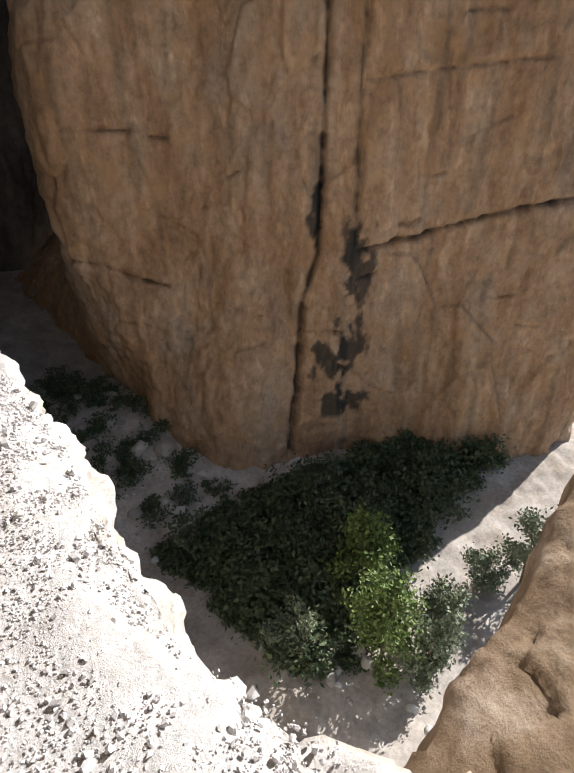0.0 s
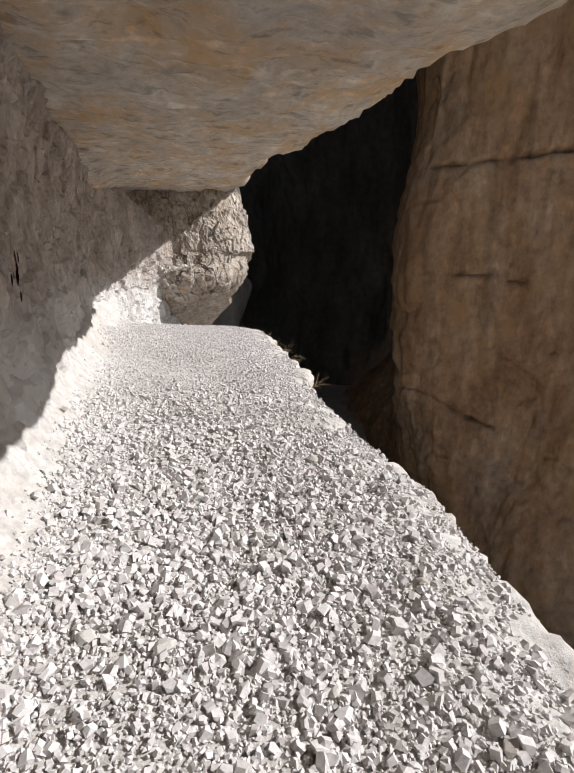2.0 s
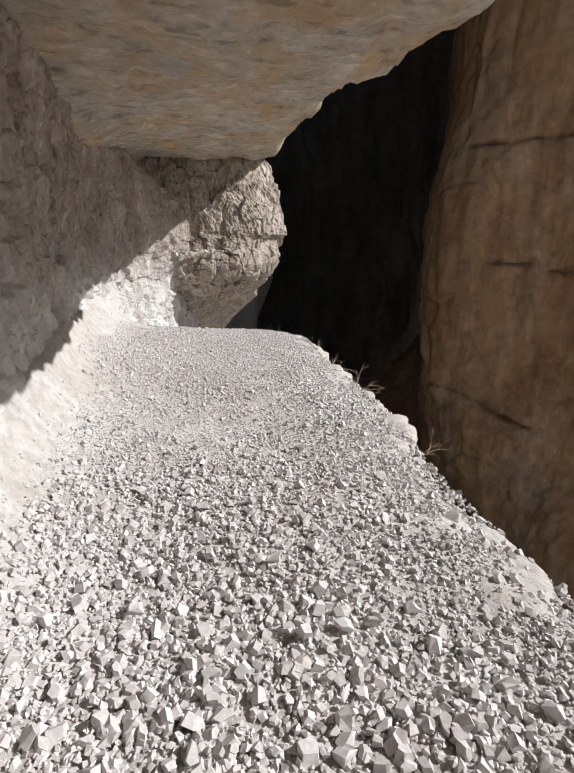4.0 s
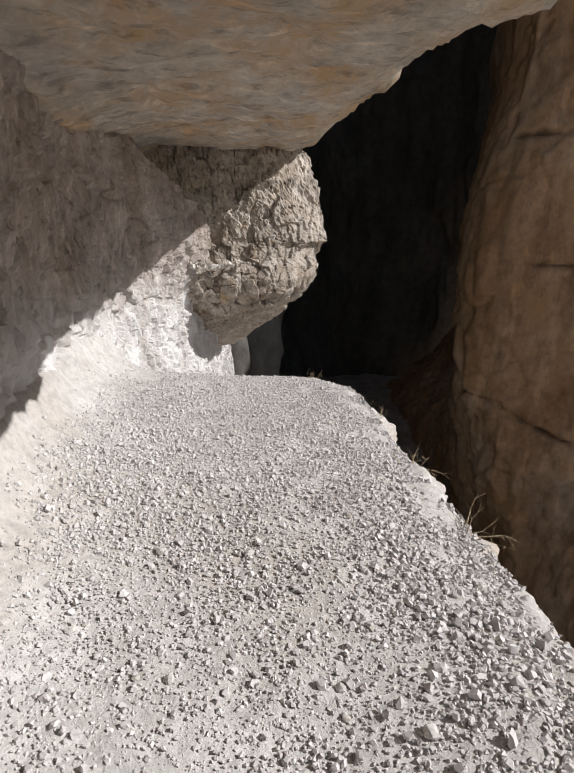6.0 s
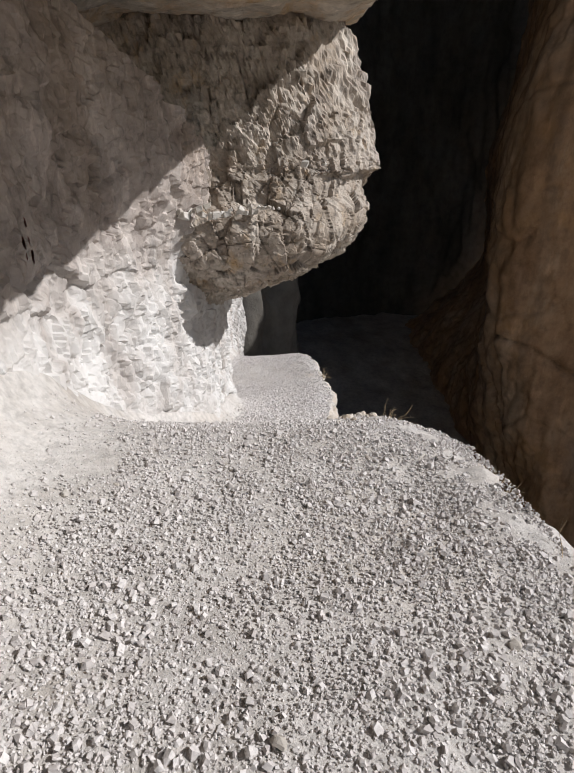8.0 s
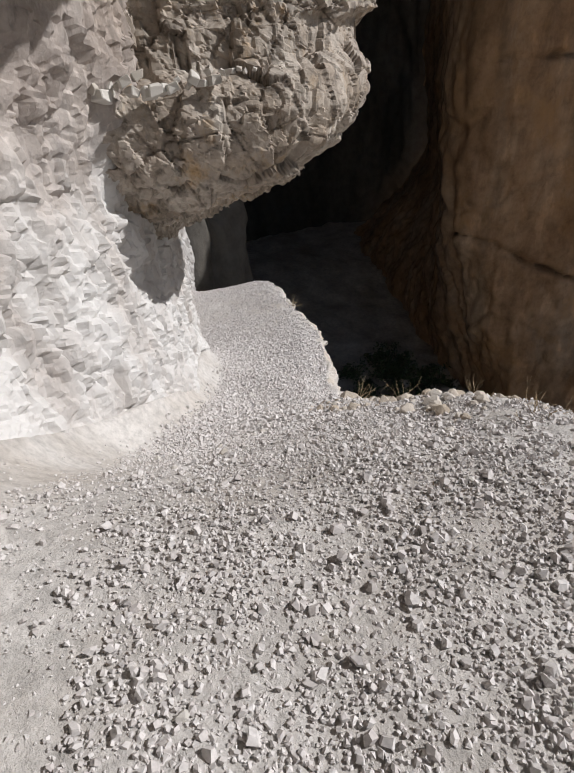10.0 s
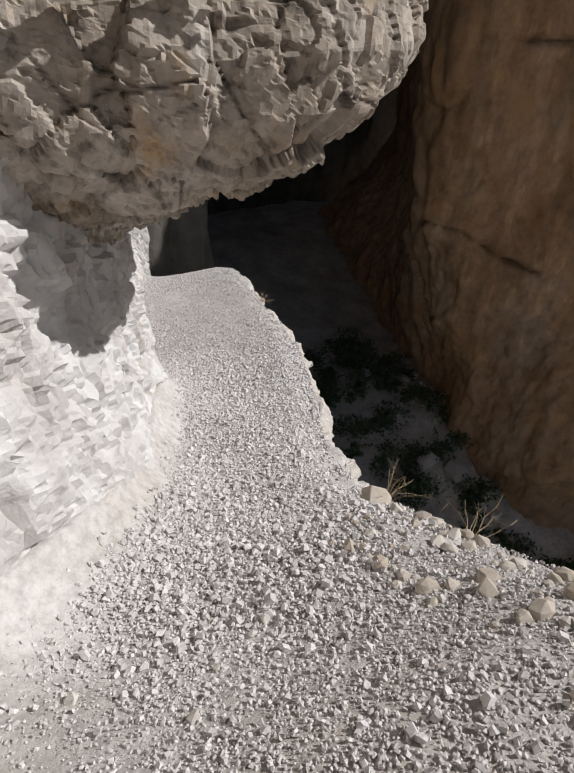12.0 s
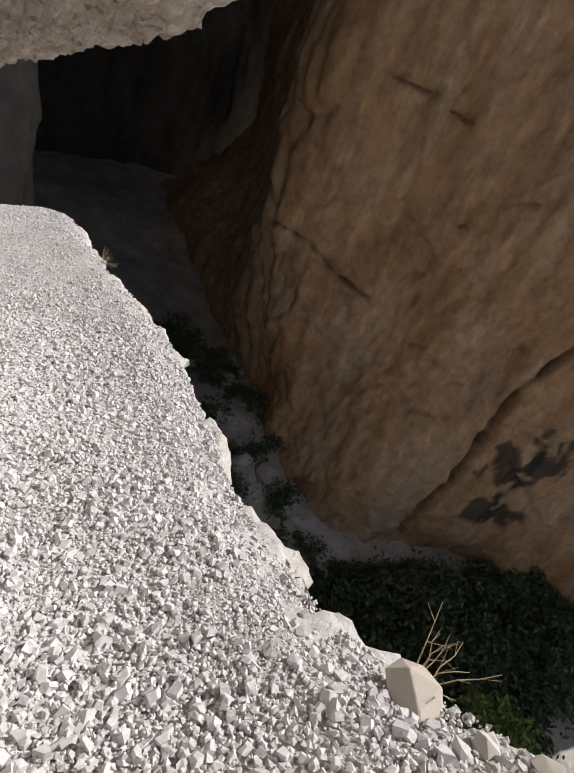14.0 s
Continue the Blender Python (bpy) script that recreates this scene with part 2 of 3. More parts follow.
for j, t in enumerate(inner):
    x = wx + (edge - wx) * t
    P[:, j] = np.stack([x, ys, floor_z(x, ys)], 1)
fx, fz = np.interp(flank_t, range(11), [a for a, b in FLANK]), np.interp(flank_t, range(11), [b for a, b in FLANK])
for j in range(len(flank_t)):
    P[:, nf + j] = np.stack([P[:, nf - 1, 0] + fx[j], ys, P[:, nf - 1, 2] * max(0, 1 + fz[j] / 29.5) + fz[j]], 1)
flat = P.reshape(-1, 3)
N = normals(P)
if N[100, 10, 2] < 0:
    N = -N
depth = np.concatenate([np.zeros(nf), fx])[None, :]
rim = np.concatenate([smooth(inner, 0.75, 1.0), np.ones(len(flank_t))])[None, :] * np.ones((len(ys), 1))
val, gap = blocks(flat, (0.35, 0.45, 0.16), 5)
rough = 0.005 * fbm(flat, 0.12, 3, 12).reshape(rim.shape)
val2, gap2 = blocks(flat, (0.13, 0.15, 0.10), 7)
bl = (0.06 * val - 0.05 * np.exp(-gap / 0.06) + 0.028 * val2).reshape(rim.shape)
big = (0.9 * fbm(flat, 6, 4, 13)).reshape(rim.shape) * smooth(depth, 0.6, 2.5)
P = P + N * (rough * (1 + 4 * rim) + bl * rim * smooth(np.arange(P.shape[1]), nf - 6, nf + 4)[None, :] + big)[..., None]
tan = rim * (0.45 + 0.7 * fbm(flat, 0.35, 4, 14).reshape(rim.shape)) * smooth(np.arange(P.shape[1]), nf - 3, nf + 4)[None, :]
ledge = tagged(sheet("floor", P, FLOOR, True, tan), "pale dusty limestone ledge floor with a broken ochre rim above the drop", "floor", "", "structure")

# ---- inner rock wall of the ledge ----
ys2 = np.concatenate([np.arange(-4, 1, 0.1), np.arange(1, 9, 0.035), np.arange(9, 18, 0.022), np.arange(18, 30, 0.1)])
vs = np.linspace(0, 1, 150)
W = np.zeros((len(ys2), len(vs), 3))
base_z, top_z = tab(ys2, FLOOR_Z) - 0.15, tab(ys2, FLOOR_Z) + 3.6
for j, v in enumerate(vs):
    h = v * (top_z - base_z)
    x = tab(ys2, WALL_X) + 0.16 * np.exp(-h / 0.25) - 0.06 * np.sin(np.clip(h, 0, 3)) + 0.14 * smooth(h, 2.2, 3.4)
    W[:, j] = np.stack([x, ys2, base_z + h], 1)
flat = W.reshape(-1, 3)
val, gap = blocks(flat, (0.4, 0.5, 0.3), 21)
val2, gap2 = blocks(flat, (0.14, 0.12, 0.26), 31)
val3, gap3 = blocks(flat, (0.07, 0.07, 0.13), 33)
shape = W.shape[:2]
scaly = smooth(flat[:, 1], 12.6, 14) * smooth(flat[:, 2] - tab(flat[:, 1], FLOOR_Z), 0.3, 1.1)
d = 0.08 * fbm(flat, (0.8, 0.9, 1.2), 4, 22) + 0.030 * val + (0.020 + 0.004 * scaly) * val2 + (0.014 + 0.014 * scaly) * val3 - 0.02 * np.exp(-gap / 0.03) - 0.010 * np.exp(-gap2 / 0.06) + 0.026 * fbm(flat, (0.1, 0.09, 0.2), 3, 23)
W[..., 0] += d.reshape(shape)
W[..., 1] += 0.03 * fbm(flat, 0.4, 3, 24).reshape(shape)
dust = (smooth(tab(np.minimum(flat[:, 1], 12.4), FLOOR_Z) + 1.3 - flat[:, 2], 0, 0.9) * (0.75 + 0.5 * fbm(flat, (0.3, 0.2, 0.8), 3, 25))).reshape(shape)
tagged(sheet("wall_inner", W, WALL, False, dust), "rough grey limestone wall of the ledge, dusty white near its foot", "rock wall", "", "structure")

# ---- overhanging roof, its lip and the cliff above it ----
ys3 = np.arange(-6, 18.6, 0.06)
LIP_X = ((-6, 2.8), (0, 2.35), (3, 2.0), (4.4, 1.85), (5.6, 1.77), (7, 1.68), (8, 1.6), (9.5, 1.46), (11, 1.28), (12, 1.27), (13.3, 1.40), (14, 1.5), (15.5, 1.74), (17, 2.05), (18.6, 2.3))
ROOF_Z = ((-6, 3.0), (0, 2.92), (5, 2.9), (10, 2.88), (12.3, 2.93), (14, 2.98), (15.5, 3.1), (17, 3.3), (18.6, 3.5))
us = np.concatenate([np.linspace(0, 1, 56), 1 + np.linspace(0, 1, 40)[1:]])
C = np.zeros((len(ys3), len(us), 3))
lip, rz = tab(ys3, LIP_X) + 0.05 * fbm(np.stack([ys3, ys3 * 0, ys3 * 0], 1), 0.7, 4, 41), tab(ys3, ROOF_Z)
for j, u in enumerate(us):
    if u <= 1:
        x = -1.75 + (lip + 1.75) * u
        z = rz + 0.10 * (u - 0.5) ** 2 - 0.30 * (1 - smooth(u, 0, 0.30)) * smooth(ys3, 9, 12) + 0.10 * smooth(u, 0.86, 1.0) ** 2
    else:
        w = u - 1
        x = lip + 0.10 * np.sin(min(w * 30, 1.57)) + 1.4 * w - 7 * w * w
        z = rz + 0.20 + 15 * w ** 1.6
    C[:, j] = np.stack([x, ys3, z], 1)
flat = C.reshape(-1, 3)
shape = C.shape[:2]
N = normals(C)
if N[100, 20, 2] > 0:
    N = -N
val, gap = blocks(flat, (0.7, 1.1, 0.5), 43)
d = 0.06 * fbm(flat, (0.9, 1.3, 0.8), 5, 42) + 0.03 * val - 0.014 * np.exp(-gap / 0.025) + 0.030 * fbm(flat, (0.34, 0.12, 0.12), 4, 44) - 0.03 * smooth(fbm(flat, (0.45, 0.09, 0.2), 3, 45), 0.55, 0.9)
C += N * d.reshape(shape)[..., None]
tagged(sheet("ceiling", C, CEIL, True), "overhanging tan-grey limestone roof above the ledge", "rock ceiling", "", "structure")

# ---- broken buttress that bulges over the trail ----
PROFILE = ((4.2, 1.74, 1.5), (3.2, 1.77, 0.95), (2.3, 2.02, 0.70), (1.75, 2.13, 0.60), (1.58, 2.17, 0.55), (1.52, 1.95, 0.48), (1.30, 1.92, 0.42), (1.18, 1.86, 0.14), (1.0, 1.80, 0.02), (0.78, 1.68, 0.0), (0.56, 1.51, 0.16), (0.38, 1.28, 0.40), (0.27, 1.0, 0.65), (0.12, 0.7, 0.9), (-0.06, 0.35, 1.2), (-0.45, 0.0, 1.9))
pz, pr, pg = np.array(PROFILE).T
vv = np.linspace(0, 15, 300)
zz, rr, gg = (np.interp(vv, range(16), q) for q in (pz, pr, pg))
uu = np.concatenate([np.linspace(0, 1, 190), 1 + np.linspace(0, 1, 130)[1:]])
B = np.zeros((len(uu), len(vv), 3))
for i, u in enumerate(uu):
    left = -1.5
    if u <= 1:
        x = left + (rr - left) * u
        y = 14.74 - 0.08 * (x + 0.3) + gg + 1.15 * smooth(u, 0.55, 1.08) ** 2
        z = zz + 0 * x
    else:
        w = (u - 1) * 11
        x = rr - 0.02 * w
        y = 14.74 - 0.08 * (rr + 0.3) + gg + 1.15 * smooth(1.0, 0.55, 1.08) ** 2 + w
        z = zz - 0.30 * w
    B[i] = np.stack([x, y, z], 1)
flat = B.reshape(-1, 3)
shape = B.shape[:2]
N = normals(B)
if N[95, 86, 1] > 0:
    N = -N
v1, g1 = blocks(flat, (0.27, 0.5, 0.40), 51)
v2, g2 = blocks(flat, (0.12, 0.17, 0.15), 61)
v3, g3 = blocks(flat, (0.05, 0.06, 0.055), 71)
low = 1 - smooth(flat[:, 2] + 0.2 * np.clip(flat[:, 1] - 15.5, 0, 9), 0.25, 0.6)
high = smooth(flat[:, 2], 1.3, 1.7)
d = (0.03 * fbm(flat, 0.9, 2, 52) + (0.058 - 0.035 * low - 0.020 * high) * v1 + (0.018 + 0.008 * low + 0.006 * high) * v2 + (0.006 + 0.015 * low + 0.006 * high) * v3
     - 0.022 * np.exp(-g1 / 0.016) * (1 - 0.6 * low) - 0.010 * np.exp(-g2 / 0.045))
B += N * d.reshape(shape)[..., None]
# colour darkens along the joints between blocks
crack = (np.exp(-g1 / 0.02) * (1 - 0.7 * low) * (fbm(flat, 0.5, 2, 53) > -0.1)).reshape(shape)
buttress = tagged(sheet("wall_buttress", B, BUTTRESS, False, 0.9 * crack), "fractured blocky limestone buttress bulging over the descending trail", "rock buttress", "", "structure")

# ---- the opposite canyon wall ----
def along(line, s):
    """Points on a smooth plan line, evenly by its length, and their outward turn."""
    q = np.array(line, float)
    L = np.concatenate([[0], np.cumsum(np.linalg.norm(np.diff(q, axis=0), axis=1))])
    x, y = tab(s * L[-1], np.stack([L, q[:, 0]], 1)), tab(s * L[-1], np.stack([L, q[:, 1]], 1))
    return np.stack([x, y], 1), L[-1]


FAR_LINE = ((34, 66), (30, 58), (26, 51), (22, 44.5), (19.0, 40), (18.7, 37.4), (20.4, 35.4), (23, 34.2), (26, 32.4), (28.8, 28), (30.8, 23.4), (33.5, 20.4), (37.5, 17.2), (41.3, 11.5), (43.8, 8.0), (46, 5.9), (70, 9.8))
FOOT_LINE = ((24, 74), (23.4, 65), (23.8, 57), (23.6, 50), (22.4, 43), (22.0, 39), (21.8, 36), (21.7, 33), (21.9, 30), (23.2, 26.4), (30.0, 22.6), (33.2, 20.2), (36.8, 16.0), (39.8, 11.0), (43, 7.6), (45.5, 5.7), (70, 9.8))
s = np.linspace(0, 1, 620)
plan, far_len = along(FAR_LINE, s)
L_up = np.concatenate([[0], np.cumsum(np.linalg.norm(np.diff(np.array(FAR_LINE, float), axis=0), axis=1))])
foot = np.stack([tab(s * far_len, np.stack([L_up, np.array(FOOT_LINE, float)[:, k]], 1)) for k in (0, 1)], 1)
zs = np.concatenate([np.linspace(-30.5, 14, 300), np.linspace(14, 50, 60)[1:]])
F = np.zeros((len(s), len(zs), 3))
top = 15.5 + 32 * smooth(plan[:, 1], 25, 33)
for j, z in enumerate(zs):
    zj = np.minimum(z, top)
    lean = 0.05 * np.clip(zj + 4, 0, 99) + 0.9 * smooth(zj, 6, 14)
    w = smooth(-zj, 9, 25)
    F[:, j] = np.stack([plan[:, 0] * (1 - w) + foot[:, 0] * w + lean * 0.72, plan[:, 1] * (1 - w) + foot[:, 1] * w + lean * 0.55, zj], 1)
flat = F.reshape(-1, 3)
shape = F.shape[:2]
N = normals(F)
if N[300, 150, 0] > 0:
    N = -N
val, gap = blocks(flat, (5, 5, 9), 81)
flute = fbm(flat, (2.0, 2.0, 14), 4, 82)
d = 1.0 * fbm(flat, (9, 9, 14), 3, 83) + 0.24 * flute + 0.26 * fbm(flat, (1.2, 1.2, 3.0), 4, 84) + 0.22 * val - 0.12 * np.exp(-gap / 0.02) + 0.14 * fbm(flat, (0.6, 0.6, 0.9), 4, 86)


def seam(pts, width, deep):
    """A crack carved along a line of (distance along the wall, height) points."""
    sm = (s * far_len)[:, None] + 0 * zs[None, :]
    zz2 = F[..., 2]
    best = np.full(shape, 99.0)
    for (a, b), (c, e) in zip(pts, pts[1:]):
        ax, az = c - a, e - b
        t = np.clip(((sm - a) * ax + (zz2 - b) * az) / (ax * ax + az * az), 0, 1)
        best = np.minimum(best, np.hypot(sm - a - t * ax, zz2 - b - t * az))
    best = np.clip(best + 0.13 * fbm(flat, 0.9, 4, 87).reshape(shape), 0, 99)
    return np.exp(-np.clip(best, 0, 9) / width) * deep


def s_of(x, y):
    return s[np.argmin((plan[:, 0] - x) ** 2 + (plan[:, 1] - y) ** 2)] * far_len


SC = s_of(30.8, 23.4)
carve = seam(((SC + 1.0, 16), (SC + 0.8, 4), (SC + 0.6, -9), (SC - 0.6, -13), (SC - 0.8, -18), (SC - 1.0, -28)), 0.17, 1.3)
carve += seam(((SC + 3.4, 16), (SC + 3.2, 3), (SC + 3.4, -8)), 0.12, 0.6)
S1 = s_of(24.3, 34)
carve += seam(((S1 - 7.5, -9.3), (S1 - 5, -9.8), (S1 - 2.2, -11.2), (S1 + 0.4, -12)), 0.11, 0.9)
carve += seam(((S1 - 5.5, -0.2), (S1 - 1.2, -0.3)), 0.09, 0.6) + seam(((S1 + 0.3, 0.6), (S1 + 0.1, -0.7), (S1 + 1.4, -0.8)), 0.09, 0.6)
carve += seam(((S1 - 6, 7.4), (S1 - 1.5, 7.6), (S1 + 5, 8.2)), 0.13, 0.8)
carve += seam(((SC + 3.5, -8.6), (SC + 9, -7.8), (SC + 16, -5.6), (SC + 24, -4.5)), 0.16, 1.0)
carve += seam(((SC + 3.3, 2.8), (SC + 10, 3.6), (SC + 24, 5)), 0.09, 0.4)
rc = np.random.RandomState(85)
for _ in range(12):
    a, b, n = S1 - 3 + (SC + 24 - S1) * rc.rand(), -22 + 30 * rc.rand(), 0.8 + 2.4 * rc.rand()
    carve += seam(((a, b), (a + n * 0.5, b + 0.15 * rc.normal()), (a + n, b + 0.3 * rc.normal())), 0.07, 0.45)
F = F + N * (d.reshape(shape) - carve)[..., None]
sm = (s * far_len)[:, None]
zf = F[..., 2]
fb = fbm(flat, (0.8, 0.8, 1.3), 4, 88).reshape(shape)
blot = (np.exp(-(((sm - SC - 3.8) / 1.3) ** 2 + ((zf + 10) / 4.4) ** 2)) + np.exp(-(((sm - SC - 2.3) / 2.7) ** 2 + ((zf + 17.5) / 2.4) ** 2))
        + np.exp(-(((sm - SC - 2.6) / 2.4) ** 2 + ((zf + 22) / 1.6) ** 2)) + 0.7 * np.exp(-(((sm - SC - 0.3) / 0.8) ** 2 + ((zf + 6.5) / 3.2) ** 2)))
streaks = smooth(fbm(flat, (1.1, 1.1, 16), 4, 89).reshape(shape), 0.35, 1.0) * 0.3 + 0.10 * smooth(fbm(flat, (0.7, 0.7, 0.5), 4, 90).reshape(shape), 0.75, 1.2)
# black stains and streaks, plus colour darkening along carved cracks by depth
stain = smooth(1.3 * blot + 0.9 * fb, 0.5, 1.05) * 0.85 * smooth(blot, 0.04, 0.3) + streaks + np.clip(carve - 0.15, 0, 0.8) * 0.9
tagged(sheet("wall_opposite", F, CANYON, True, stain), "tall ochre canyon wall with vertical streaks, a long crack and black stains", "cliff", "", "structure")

# ---- shaded recess of the canyon, the cliff beyond the trail's end, an added sky-blocking cliff ----
def cliff(name, line, lean, seed, material, label, z0=-31, z1=40, out=0.0):
    n = 190
    t = np.linspace(0, 1, n)
    pl, _ = along(line, t)
    zc = np.linspace(z0, z1, 130)
    tg = np.gradient(pl, axis=0)
    tg /= np.linalg.norm(tg, axis=1, keepdims=True)
    Q = np.zeros((n, len(zc), 3))
    for j, z in enumerate(zc):
        Q[:, j] = np.stack([pl[:, 0] + out * max(z - z0 - 2, 0), pl[:, 1] + lean * (z + 10), 0 * pl[:, 0] + z], 1)
    fl = Q.reshape(-1, 3)
    va, ga = blocks(fl, (3, 3, 5), seed)
    dd = 1.2 * fbm(fl, (7, 7, 9), 4, seed + 1) + 0.35 * fbm(fl, (1.5, 1.5, 4), 4, seed + 2) + 0.3 * va - 0.3 * np.exp(-ga / 0.04)
    Q += normals(Q) * dd.reshape(Q.shape[:2])[..., None]
    return tagged(sheet(name, Q, material, True), label, "cliff", "", "structure")


# near-black rock carries their shade; unseen top of wall_recess raised to block sky
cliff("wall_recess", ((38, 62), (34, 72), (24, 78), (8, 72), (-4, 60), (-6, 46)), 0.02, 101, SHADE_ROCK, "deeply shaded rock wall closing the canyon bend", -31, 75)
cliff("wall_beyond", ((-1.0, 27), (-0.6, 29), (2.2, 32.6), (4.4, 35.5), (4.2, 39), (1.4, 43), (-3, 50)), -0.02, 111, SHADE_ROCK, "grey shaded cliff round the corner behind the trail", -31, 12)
# unseen overhang, added to keep sky light off the canyon's far part
cliff("wall_above", ((1.6, 17.5), (2.6, 21), (3.4, 26), (3.0, 33), (0, 44), (-4, 55)), 0.0, 121, SHADE_ROCK, "unseen cliff added above the far trail, leaning out to cut sky light", 2.6, 60, 0.42)

# ---- canyon floor, one sheet out to the horizon ----
gx = np.concatenate([np.linspace(-400, -14, 14), np.linspace(-12, 62, 200), np.linspace(64, 400, 14)])
gy = np.concatenate([np.linspace(-400, -22, 14), np.linspace(-20, 70, 220), np.linspace(72, 400, 14)])


def ground_z(x, y):
    p = np.stack([x, y, 0 * x], 1)
    rise = 3.0 * np.exp(-np.clip(x - 4, 0, 99) / 4.0) + 5.4 * smooth(y, 22, 40) + 4.0 * smooth(y, 42, 70)
    return -29.2 + rise + 0.5 * fbm(p, 7, 3, 131) + 0.14 * fbm(p, 1.0, 4, 132)


gxx, gyy = np.meshgrid(gx, gy, indexing="ij")
G = np.stack([gxx.ravel(), gyy.ravel(), ground_z(gxx.ravel(), gyy.ravel())], 1).reshape(len(gx), len(gy), 3)
ground = tagged(sheet("ground", G, GROUND, True), "pale sandy canyon floor strewn with stones", "ground", "", "structure")

# ---- brown rock shoulder below the start of the ledge ----
rx, ry = np.linspace(0, 1, 130), np.concatenate([np.linspace(0, 0.7, 190), np.linspace(0.7, 1, 50)[1:]])
K = np.zeros((130, 239, 3))
for i, a in enumerate(rx):
    x = 0.35 + 5.6 * a ** 1.3
    cy = 0.30 - 0.10 * x + 0.012 * x * x
    for j, b in enumerate(ry):
        if b < 0.55:
            y, z = cy - (0.55 - b) * 7.0, -1.2 + 0.12 * x + (0.55 - b) * 2.2
        else:
            y, z = cy + (b - 0.55) * 2.4 * (1 - 0.3 * b), -1.2 + 0.12 * x - (b - 0.55) * 62
        K[i, j] = (x, y, z)
flat = K.reshape(-1, 3)
N = normals(K)
if N[60, 40, 2] < 0:
    N = -N
val, gap = blocks(flat, (0.5, 0.5, 0.4), 141)
d = 0.08 * fbm(flat, 1.0, 5, 142) + 0.022 * val - 0.02 * np.exp(-gap / 0.05) + 0.025 * fbm(flat, 0.2, 3, 143)
K += N * d.reshape(130, 239)[..., None]
SHOULDER = rock_material("brown_shoulder_rock", (0.16, 0.105, 0.06), (0.26, 0.185, 0.12), (0.40, 0.325, 0.25), (0.20, 0.135, 0.085), 1.2, 8, (1, 1, 1), 0.05)
tagged(sheet("wall_shoulder", K, SHOULDER, True), "brown rounded rock shoulder beside the ledge's start", "rock", "", "structure")

# ---- stones ----
def stone_shapes(count, seed):
    """A few broken stones: five-sided blocks with a tilted, shrunken top."""
    r = np.random.RandomState(seed)
    out = []
    for _ in range(count):
        a = (np.arange(5) + r.uniform(-0.32, 0.32, 5)) * 1.2566
        rad = r.uniform(0.36, 0.60, 5)
        ring = np.stack([np.cos(a) * rad, np.sin(a) * rad * r.uniform(0.6, 1.0), 0 * a], 1)
        top = ring * r.uniform(0.45, 0.98, (5, 1)) + r.uniform(-0.10, 0.10, 3)
        tilt = r.uniform(-0.35, 0.35, 2)
        top[:, 2] += 0.26 + top[:, :2] @ tilt
        ring[:, 2] -= 0.26 + r.uniform(-0.08, 0.08, 5)
        out.append(np.concatenate([ring, top]))
    return out


CHIP_FACES = np.array([f for k in range(5) for f in ((k, (k + 1) % 5, 5 + (k + 1) % 5), (k, 5 + (k + 1) % 5, 5 + k))] + [(5, 5 + k, 6 + k) for k in (1, 2, 3)] + [(0, k + 1, k) for k in (1, 2, 3)])


OCTA = np.array([(1, 0, 0), (-1, 0, 0), (0, 1, 0), (0, -1, 0), (0, 0, 1), (0, 0, -1)], float)
OCTA_FACES = np.array([(0, 2, 4), (2, 1, 4), (1, 3, 4), (3, 0, 4), (2, 0, 5), (1, 2, 5), (3, 1, 5), (0, 3, 5)])


def scatter(name, material, pos, size, seed, label, category, simple=False, shapes=40):
    """Uncountable small stones as one mesh."""
    q = np.random.RandomState(seed)
    n = len(pos)
    if simple:
        lib = np.array([(OCTA + q.uniform(-0.26, 0.26, (6, 3))) * np.array([0.60, 0.52, 0.40]) for _ in range(shapes)])
        fc = OCTA_FACES
    else:
        lib = np.array([v * 1.05 for v in stone_shapes(shapes, seed)])
        fc = CHIP_FACES
    k, m = lib.shape[1], fc.shape[1]
    v = lib[q.randint(0, shapes, n)]
    ax = q.normal(0, 1, (n, 4))
    ax[:, 1:3] *= 0.42
    ax /= np.linalg.norm(ax, axis=1, keepdims=True)
    w0, x0, y0, z0 = ax.T
    R = np.stack([1 - 2 * (y0**2 + z0**2), 2 * (x0 * y0 - z0 * w0), 2 * (x0 * z0 + y0 * w0), 2 * (x0 * y0 + z0 * w0), 1 - 2 * (x0**2 + z0**2), 2 * (y0 * z0 - x0 * w0), 2 * (x0 * z0 - y0 * w0), 2 * (y0 * z0 + x0 * w0), 1 - 2 * (x0**2 + y0**2)], 1).reshape(n, 3, 3)
    w = np.einsum("nij,nkj->nki", R, v) * size[:, None, None] + pos[:, None, :]
    me = bpy.data.meshes.new(name)
    me.vertices.add(n * k)
    me.vertices.foreach_set("co", w.astype(np.float32).ravel())
    idx = (fc[None] + k * np.arange(n)[:, None, None]).reshape(-1)
    me.loops.add(len(idx))
    me.loops.foreach_set("vertex_index", idx.astype(np.int32))
    me.polygons.add(n * len(fc))
    me.polygons.foreach_set("loop_start", np.arange(0, len(idx), m, dtype=np.int32))
    me.update(calc_edges=True)
    me.polygons.foreach_set("use_smooth", [False] * len(me.polygons))
    me.materials.append(material)
    return tagged(new(name, me), label, category, "", "stuff")


r = np.random.RandomState(5)


